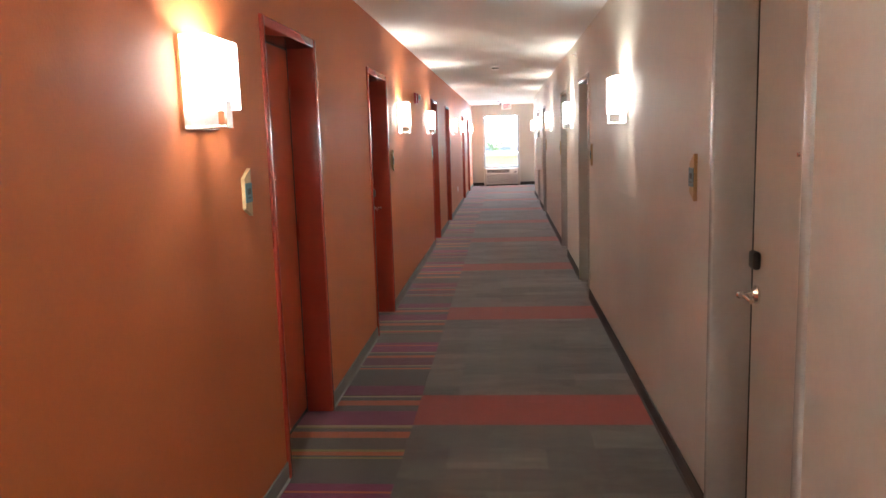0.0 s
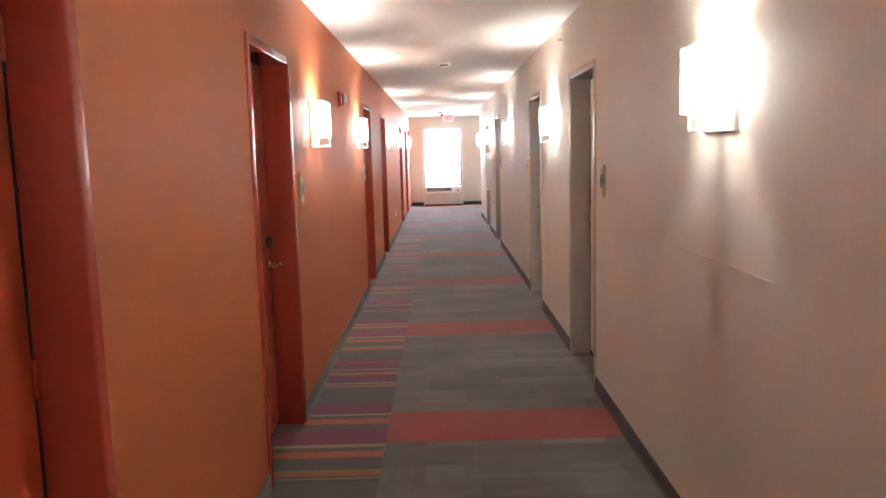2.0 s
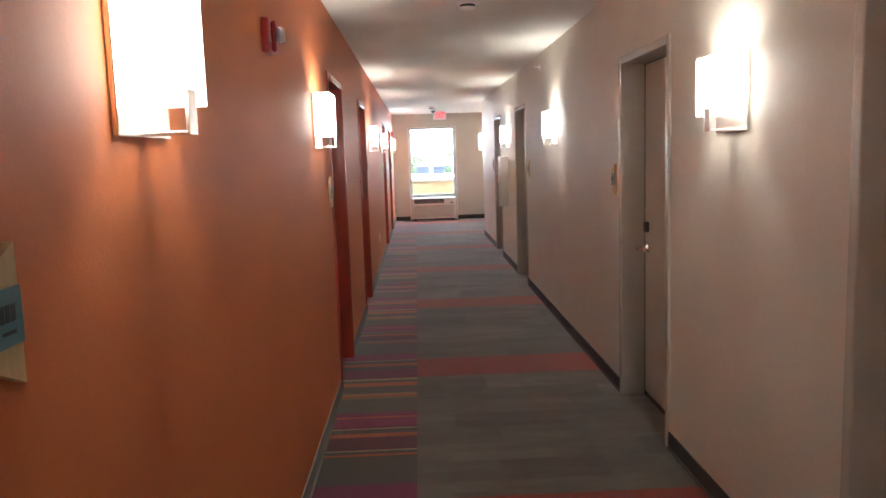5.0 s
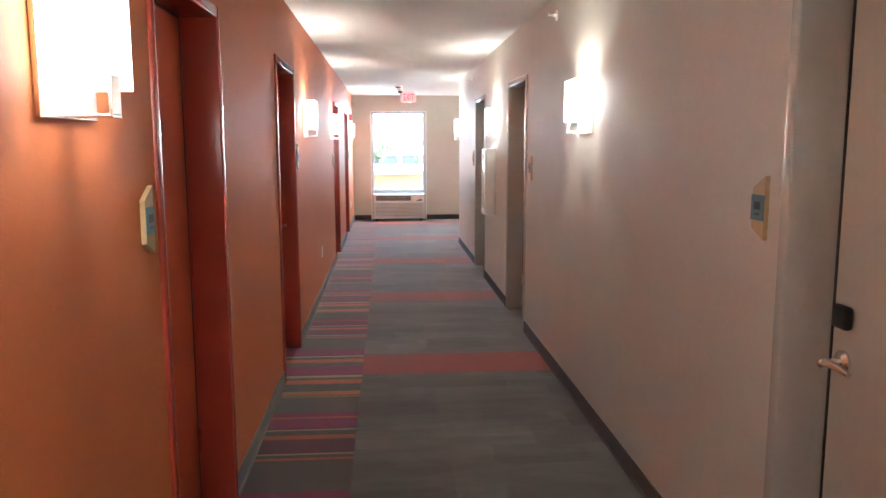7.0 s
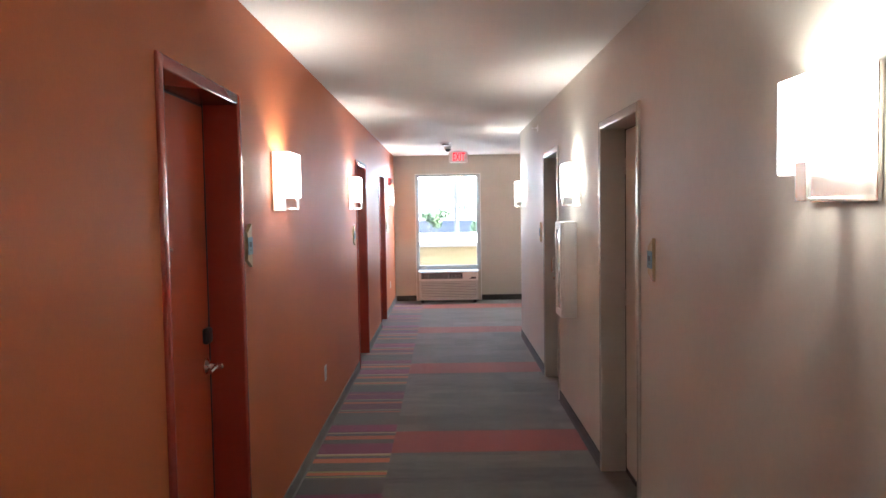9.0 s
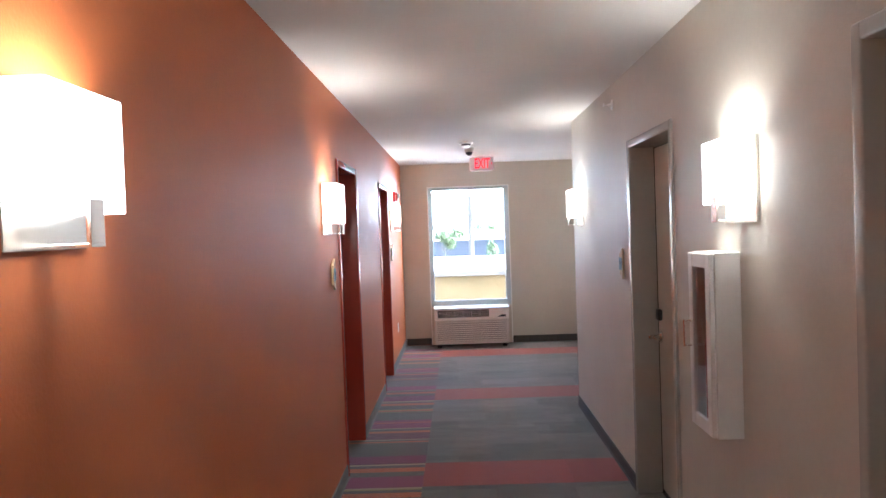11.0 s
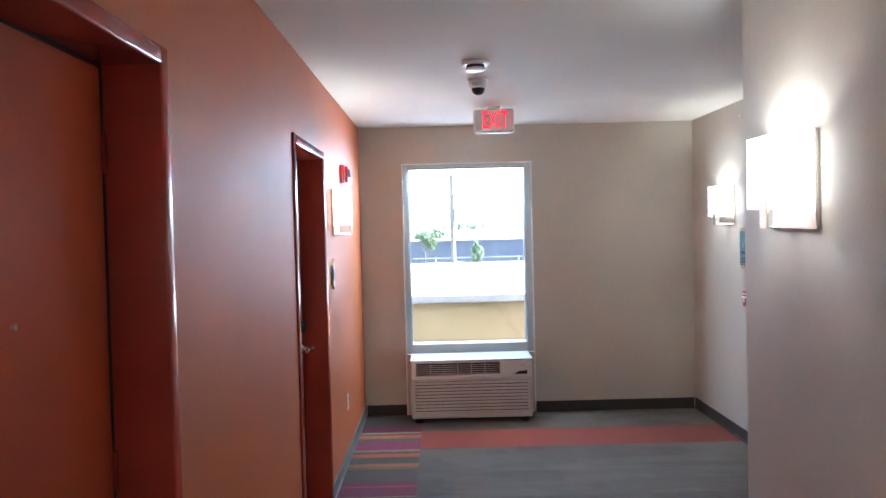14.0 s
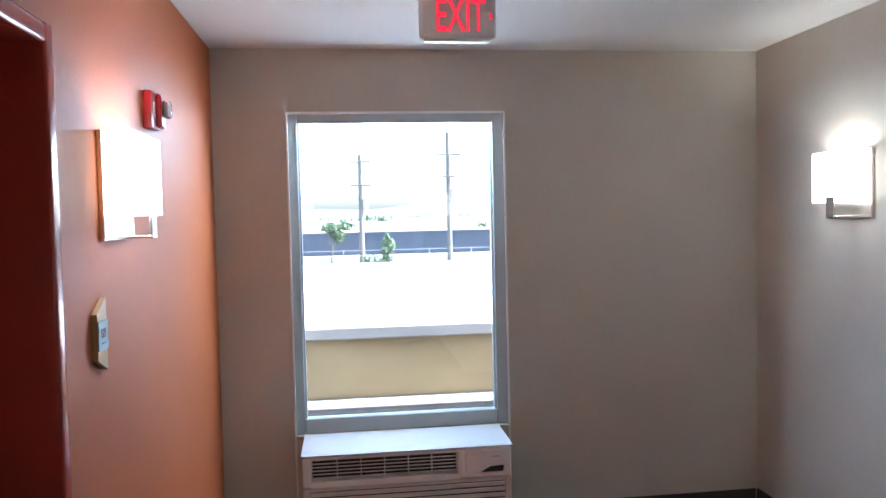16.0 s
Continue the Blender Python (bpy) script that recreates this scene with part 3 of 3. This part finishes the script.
def stair_sign():
    w = thing("stair_sign", "teal and maple stair sign with raised steps", "sign")
    part(w, "board", M_WOOD, lambda bm: box(bm, 0, 0.19, -0.014, -0.001, 0, 0.31, 0.002))
    part(w, "panel", M_TEAL, lambda bm: box(bm, 0, 0.19, -0.018, -0.0145, 0.025, 0.285))

    def marks(bm):
        for i in range(6):
            box(bm, 0.05 + i * 0.015, 0.066 + i * 0.015, -0.0205, -0.0185, 0.16 + i * 0.016, 0.166 + i * 0.016)
            box(bm, 0.064 + i * 0.015, 0.068 + i * 0.015, -0.0205, -0.0185, 0.166 + i * 0.016, 0.176 + i * 0.016)
    part(w, "stair_symbol", M_STEEL, marks)
    part(w, "writing", M_INK, lambda bm: (box(bm, 0.03, 0.15, -0.0205, -0.0185, 0.112, 0.13), box(bm, 0.04, 0.15, -0.0205, -0.0185, 0.07, 0.08), box(bm, 0.03, 0.16, -0.0205, -0.0185, 0.048, 0.058)))
    w.matrix_basis = on_alcove(22.285, 1.337)


stair_sign()


def pull_station():
    w = thing("fire_alarm_pull", "red fire alarm pull station", "fire alarm")
    part(w, "body", M_RED, lambda bm: box(bm, 0.018, 0.107, -0.045, -0.001, 0, 0.115, 0.006, 2), True)
    part(w, "handle", M_WHITE, lambda bm: (box(bm, 0.03, 0.095, -0.052, -0.046, 0.06, 0.075, 0.002), box(bm, 0.053, 0.072, -0.052, -0.046, 0.03, 0.06, 0.002)), False, "white T-shaped handle")
    part(w, "lettering", M_WHITE, lambda bm: box(bm, 0.03, 0.095, -0.047, -0.0455, 0.088, 0.1))
    w.matrix_basis = on_alcove(22.205, 1.06)


pull_station()


def build_strobe():
    w = thing("fire_strobe", "red fire alarm horn strobe with a clear lens", "fire alarm", "fire strobes")
    part(w, "body", M_RED, lambda bm: (box(bm, 0, 0.115, -0.03, -0.001, 0, 0.13, 0.006, 2), box(bm, 0.055, 0.112, -0.048, -0.0301, 0.006, 0.124, 0.006)), True)
    part(w, "lens", M_LENS, lambda bm: box(bm, 0.062, 0.106, -0.078, -0.0485, 0.04, 0.105, 0.012, 2), True, "clear strobe lens")
    part(w, "reflector", M_STEEL, lambda bm: rod(bm, (0.084, -0.06, 0.05), (0.084, -0.06, 0.095), 0.008))
    me = letters("FIRE", 0.03, 0.0006)
    me.materials.clear()
    me.materials.append(M_WHITE)
    o = new("lettering", me)
    o.parent = w
    o.matrix_basis = pose(0.03, -0.0312, 0.065, 90, 90, 0)
    return w


strobe = build_strobe()
strobe.matrix_basis = on_left(7.38, 2.025)
copy_thing(strobe, on_left(22.02, 2.045))


# ---- ceiling fittings ----
def build_sprinkler():
    w = thing("sprinkler", "white sidewall fire sprinkler head", "sprinkler", "sprinklers")
    part(w, "escutcheon", M_WHITE, lambda bm: rod(bm, (0, -0.001, 0), (0, -0.008, 0), 0.036, 0.03, 24), True)
    part(w, "head", M_WHITE, lambda bm: (rod(bm, (0, -0.008, 0), (0, -0.03, 0), 0.011, 0.009), rod(bm, (0.009, -0.03, 0), (0.004, -0.055, 0), 0.003, 0.003, 8),
                                         rod(bm, (-0.009, -0.03, 0), (-0.004, -0.055, 0), 0.003, 0.003, 8), box(bm, -0.016, 0.016, -0.06, -0.055, -0.008, 0.012, 0.002)), True)
    return w


sprinkler = build_sprinkler()
sprinkler.matrix_basis = on_right(6.95, 2.478)
for m in (on_right(12.38, 2.478), on_right(17.55, 2.475), on_alcove(22.145, 2.475)):
    copy_thing(sprinkler, m)


def lathe(bm, profile, sides=32):
    """Rings of (radius, z), closed at both ends."""
    rings = [[bm.verts.new((r * math.cos(a * 2 * math.pi / sides), r * math.sin(a * 2 * math.pi / sides), z)) for a in range(sides)] for r, z in profile]
    for a, b in zip(rings, rings[1:]):
        for i in range(sides):
            j = (i + 1) % sides
            bm.faces.new((a[i], a[j], b[j], b[i]))
    bm.faces.new(rings[0])
    bm.faces.new(rings[-1][::-1])
    bmesh.ops.recalc_face_normals(bm, faces=bm.faces)


def build_detector():
    w = thing("smoke_detector", "white round smoke detector on the ceiling", "smoke detector", "smoke detectors")
    part(w, "base", M_WHITE, lambda bm: lathe(bm, ((0.078, -0.001), (0.078, -0.012), (0.07, -0.02))), True)
    part(w, "vents", M_VENT, lambda bm: lathe(bm, ((0.05, -0.02), (0.05, -0.036))), True)
    part(w, "cover", M_WHITE, lambda bm: lathe(bm, ((0.055, -0.036), (0.052, -0.046), (0.03, -0.054))), True)
    return w


detector = build_detector()
detector.matrix_basis = pose(0.68, 9.6, CEIL)
copy_thing(detector, pose(0.66, 20.73, CEIL))


def dome_camera():
    w = thing("dome_camera", "white dome security camera with a dark bubble", "security camera")
    part(w, "housing", M_WHITE, lambda bm: lathe(bm, ((0.062, -0.001), (0.062, -0.012), (0.055, -0.016), (0.055, -0.05), (0.045, -0.058))), True)
    part(w, "bubble", M_BLACK, lambda bm: lathe(bm, [(0.042 * math.cos(k * 0.25), -0.058 - 0.042 * math.sin(k * 0.25)) for k in range(6)]), True, "dark glossy bubble")
    w.matrix_basis = pose(0.70, 21.23, CEIL)


dome_camera()


def exit_sign():
    w = thing("exit_sign", "silver exit sign with glowing red letters", "exit sign")
    x0, x1, z0, z1 = -0.156, 0.156, 2.42 - CEIL, 2.598 - CEIL
    part(w, "canopy", M_WHITE, lambda bm: box(bm, -0.05, 0.05, -0.035, 0.035, z1, -0.001, 0.004))
    part(w, "body", M_WHITE, lambda bm: box(bm, x0, x1, -0.022, 0.022, z0, z1, 0.02, 4), True)
    part(w, "face", M_WHITE, lambda bm: box(bm, x0 + 0.012, x1 - 0.012, -0.025, -0.0225, z0 + 0.012, z1 - 0.012, 0.001))
    part(w, "bottom_lens", M_WHITE, lambda bm: box(bm, x0 + 0.02, x1 - 0.03, -0.015, 0.018, z0 - 0.008, z0 - 0.0005, 0.003))
    me = letters("EXIT", 0.165, 0.001)
    me.materials.clear()
    me.materials.append(M_EXIT)
    o = new("letters", me)
    o.parent = w
    o["label"] = "glowing red letters"
    o.matrix_basis = pose(0.008, -0.027, (z0 + z1) / 2 - 0.002, 90, 0, 0) @ Matrix.Diagonal((0.6, 1.12, 1, 1))
    part(w, "arrow", M_EXIT, lambda bm: prism(bm, ((0.126, (z0 + z1) / 2 - 0.018), (0.14, (z0 + z1) / 2), (0.126, (z0 + z1) / 2 + 0.018)), -0.028, -0.026))
    w.matrix_basis = pose(0.875, 22.33, CEIL)


exit_sign()


# ---- air conditioner under the window ----
def air_conditioner():
    w = thing("air_conditioner", "off-white packaged air conditioner under the window", "air conditioner")
    x0, x1, yf, yb = 0.165, 1.210, 23.03, 23.384
    part(w, "sleeve", M_VENT, lambda bm: box(bm, 0.16, 1.215, END - 0.006, END - 0.001, 0.004, 0.552))
    part(w, "body", M_PTAC, lambda bm: box(bm, x0 + 0.01, x1 - 0.01, yf + 0.022, END - 0.007, 0.05, 0.4, 0.01, 2), True)

    def lid(bm):
        prof = ((yf - 0.006, 0.556), (yf + 0.012, 0.562), (yb, 0.564), (yb, 0.548), (yf + 0.012, 0.546))
        a = [bm.verts.new((x0 - 0.006, y, z)) for y, z in prof]
        b = [bm.verts.new((x1 + 0.006, y, z)) for y, z in prof]
        bm.faces.new(a)
        bm.faces.new(b[::-1])
        for i in range(len(a)):
            j = (i + 1) % len(a)
            bm.faces.new((a[j], a[i], b[i], b[j]))
        bmesh.ops.recalc_face_normals(bm, faces=bm.faces)
    part(w, "lid", M_PTAC, lid)

    def head(bm):
        # surround of the outlet grille
        gx0, gx1, gz0, gz1 = x0 + 0.045, x1 - 0.275, 0.424, 0.53
        box(bm, x0, gx0, yf, yf + 0.2, 0.394, 0.5455, 0.012, 3)
        box(bm, gx1, x1, yf, yf + 0.2, 0.394, 0.5455, 0.012, 3)
        box(bm, gx0 - 0.01, gx1 + 0.01, yf + 0.001, yf + 0.2, gz1, 0.5455, 0.003)
        box(bm, gx0 - 0.01, gx1 + 0.01, yf + 0.001, yf + 0.2, 0.394, gz0, 0.003)
    # whiter than the louvred panel: the light on this front is in its colour
    part(w, "lit_front_top", M_WHITE, head, True)
    # near-black sheet that stands in for the shade inside the outlet
    part(w, "grille_shade", M_VENT, lambda bm: box(bm, x0 + 0.045, x1 - 0.275, yf + 0.06, yf + 0.08, 0.415, 0.535))
    slat = mesh("slat", M_WHITE, lambda bm: box(bm, x0 + 0.045, x1 - 0.275, yf + 0.006, yf + 0.014, -0.0018, 0.0018))
    for i in range(5):
        o = new("slat", slat)
        o.parent = w
        o.location = (0, 0, 0.442 + i * 0.0175)
    fin = mesh("fin", M_WHITE, lambda bm: box(bm, -0.002, 0.002, yf + 0.004, yf + 0.03, 0.424, 0.53))
    for i in range(1, 6):
        o = new("fin", fin)
        o.parent = w
        o.location = (x0 + 0.05 + i * 0.118, 0, 0)
    part(w, "control_door", M_WHITE, lambda bm: box(bm, x1 - 0.235, x1 - 0.03, yf - 0.004, yf + 0.004, 0.42, 0.534, 0.003), False)
    part(w, "control_grip", M_VENT, lambda bm: prism(bm, ((x1 - 0.16, 0.425), (x1 - 0.045, 0.425), (x1 - 0.04, 0.455), (x1 - 0.11, 0.452)), yf - 0.006, yf - 0.0041))
    part(w, "logo", M_STEEL, lambda bm: box(bm, x1 - 0.1, x1 - 0.06, yf - 0.006, yf - 0.0041, 0.5, 0.504))

    def panel(bm):
        box(bm, x0, x0 + 0.035, yf + 0.004, yf + 0.06, 0.052, 0.392, 0.006)
        box(bm, x1 - 0.035, x1, yf + 0.004, yf + 0.06, 0.052, 0.392, 0.006)
        box(bm, x0 + 0.03, x1 - 0.03, yf + 0.005, yf + 0.06, 0.052, 0.088, 0.004)
        box(bm, x0 + 0.03, x1 - 0.03, yf + 0.005, yf + 0.06, 0.372, 0.392, 0.004)
    part(w, "front_panel", M_PTAC, panel, True)
    # near-black sheet, painting the shade between the louvres
    part(w, "louvre_shade", M_VENT, lambda bm: box(bm, x0 + 0.034, x1 - 0.034, yf + 0.0145, yf + 0.021, 0.088, 0.372))

    def louvre(bm):
        box(bm, x0 + 0.034, x1 - 0.034, yf + 0.004, yf + 0.014, -0.0125, 0.01, 0.004)
    blade = mesh("louvre", M_PTAC, louvre)
    for i in range(10):
        o = new("louvre", blade)
        o.parent = w
        o.location = (0, 0, 0.103 + i * 0.0284)
    for a in (x0 + 0.03, x1 - 0.09):
        part(w, "foot", M_VENT, lambda bm: box(bm, a, a + 0.06, yf + 0.05, yf + 0.12, 0.0028, 0.051, 0.004))


air_conditioner()


# ---- fire extinguisher cabinet ----
def extinguisher_cabinet():
    """Origin at the lower left corner of the box."""
    w = thing("extinguisher_cabinet", "white steel extinguisher cabinet with a glazed door", "fire cabinet")
    W, H, D, t = 0.27, 0.715, 0.10, 0.02
    part(w, "body", M_WHITE, lambda bm: (box(bm, 0, t, -D, -0.001, 0, H, 0.002), box(bm, W - t, W, -D, -0.001, 0, H, 0.002), box(bm, t, W - t, -D, -0.001, 0, t),
                                         box(bm, t, W - t, -D, -0.001, H - t, H), box(bm, t, W - t, -0.006, -0.001, t, H - t)))

    def door_mesh(bm):
        a = 0.055
        box(bm, 0.004, a, -D - 0.02, -D - 0.001, 0.004, H - 0.004, 0.003)
        box(bm, W - a, W - 0.004, -D - 0.02, -D - 0.001, 0.004, H - 0.004, 0.003)
        box(bm, a, W - a, -D - 0.019, -D - 0.001, 0.004, 0.06, 0.003)
        box(bm, a, W - a, -D - 0.019, -D - 0.001, H - 0.06, H - 0.004, 0.003)
    part(w, "door", M_WHITE, door_mesh)
    part(w, "pane", M_GLASS, lambda bm: box(bm, 0.054, W - 0.054, -D - 0.012, -D - 0.008, 0.058, H - 0.058))
    part(w, "handle", M_NICKEL, lambda bm: (rod(bm, (0.035, -D - 0.02, 0.33), (0.035, -D - 0.05, 0.33), 0.005), rod(bm, (0.035, -D - 0.02, 0.43), (0.035, -D - 0.05, 0.43), 0.005),
                                            rod(bm, (0.035, -D - 0.05, 0.325), (0.035, -D - 0.05, 0.435), 0.005)), True)
    w.matrix_basis = on_right(15.285 + W, 0.84)
    e = thing("fire_extinguisher", "red fire extinguisher inside the glazed cabinet", "fire extinguisher")
    part(e, "cylinder", M_RED, lambda bm: lathe(bm, ((0.03, 0), (0.042, 0.008), (0.042, 0.33), (0.035, 0.365), (0.015, 0.385))), True)
    part(e, "valve", M_BLACK, lambda bm: (rod(bm, (0, 0, 0.385), (0, 0, 0.42), 0.013), box(bm, -0.012, 0.075, -0.008, 0.008, 0.42, 0.432, 0.002), box(bm, -0.012, 0.07, -0.008, 0.008, 0.45, 0.46, 0.002)))
    e.matrix_basis = on_right(15.285 + W / 2, 0.862) @ pose(0, -0.052, 0)


extinguisher_cabinet()


# ---- outlets ----
def build_outlet():
    w = thing("outlet", "white duplex power outlet", "outlet", "power outlets")
    part(w, "plate", M_WHITE, lambda bm: box(bm, -0.036, 0.036, -0.006, -0.0005, -0.058, 0.058, 0.003), True)
    part(w, "socket", M_VENT, lambda bm: [box(bm, x - 0.002, x + 0.002, -0.0066, -0.0061, z, z + 0.012) for z in (-0.03, 0.018) for x in (-0.008, 0.008)])
    return w


outlet = build_outlet()
outlet.matrix_basis = on_left(15.31, 0.455)
copy_thing(outlet, on_left(22.08, 0.435))

# ---- carpet tiles ----
floor = tagged(new("floor", mesh("floor", M_SUB, lambda bm: box(bm, LEFT - THICK, ALCOVE + THICK, BACK - THICK, END + THICK, -0.12, -0.0035))),
               "carpet tile floor, grey with orange bars and a striped edge", "floor", "", "structure")
TILE, ROW0, EDGE = 0.5, 0.31, 0.25
tiles = {}


def tile(mat, x0, x1, y0, y1):
    key = (mat.name, round(x1 - x0, 3), round(y1 - y0, 3))
    if key not in tiles:
        tiles[key] = mesh("carpet_tile", mat, lambda bm: box(bm, 0.0003, x1 - x0 - 0.0003, 0.0003, y1 - y0 - 0.0003, -0.004, 0.002))
    o = new("carpet_tile", tiles[key])
    o.parent = floor
    o.location = (x0, y0, random.uniform(-0.0004, 0.0006))


row = -10
while ROW0 + row * TILE < END:
    y0, y1 = max(ROW0 + row * TILE, BACK), min(ROW0 + (row + 1) * TILE, END)
    bar = (row - 4) % 5 == 0
    tile(M_CARPET_S, LEFT - 0.15, EDGE, y0, y1)
    edge = ALCOVE + 0.15 if y0 > CORNER - 0.3 else RIGHT + 0.15
    x = EDGE
    while x < edge - 0.01:
        tile(M_CARPET_O if bar else M_CARPET, x, min(x + TILE, edge), y0, y1)
        x += TILE
    row += 1
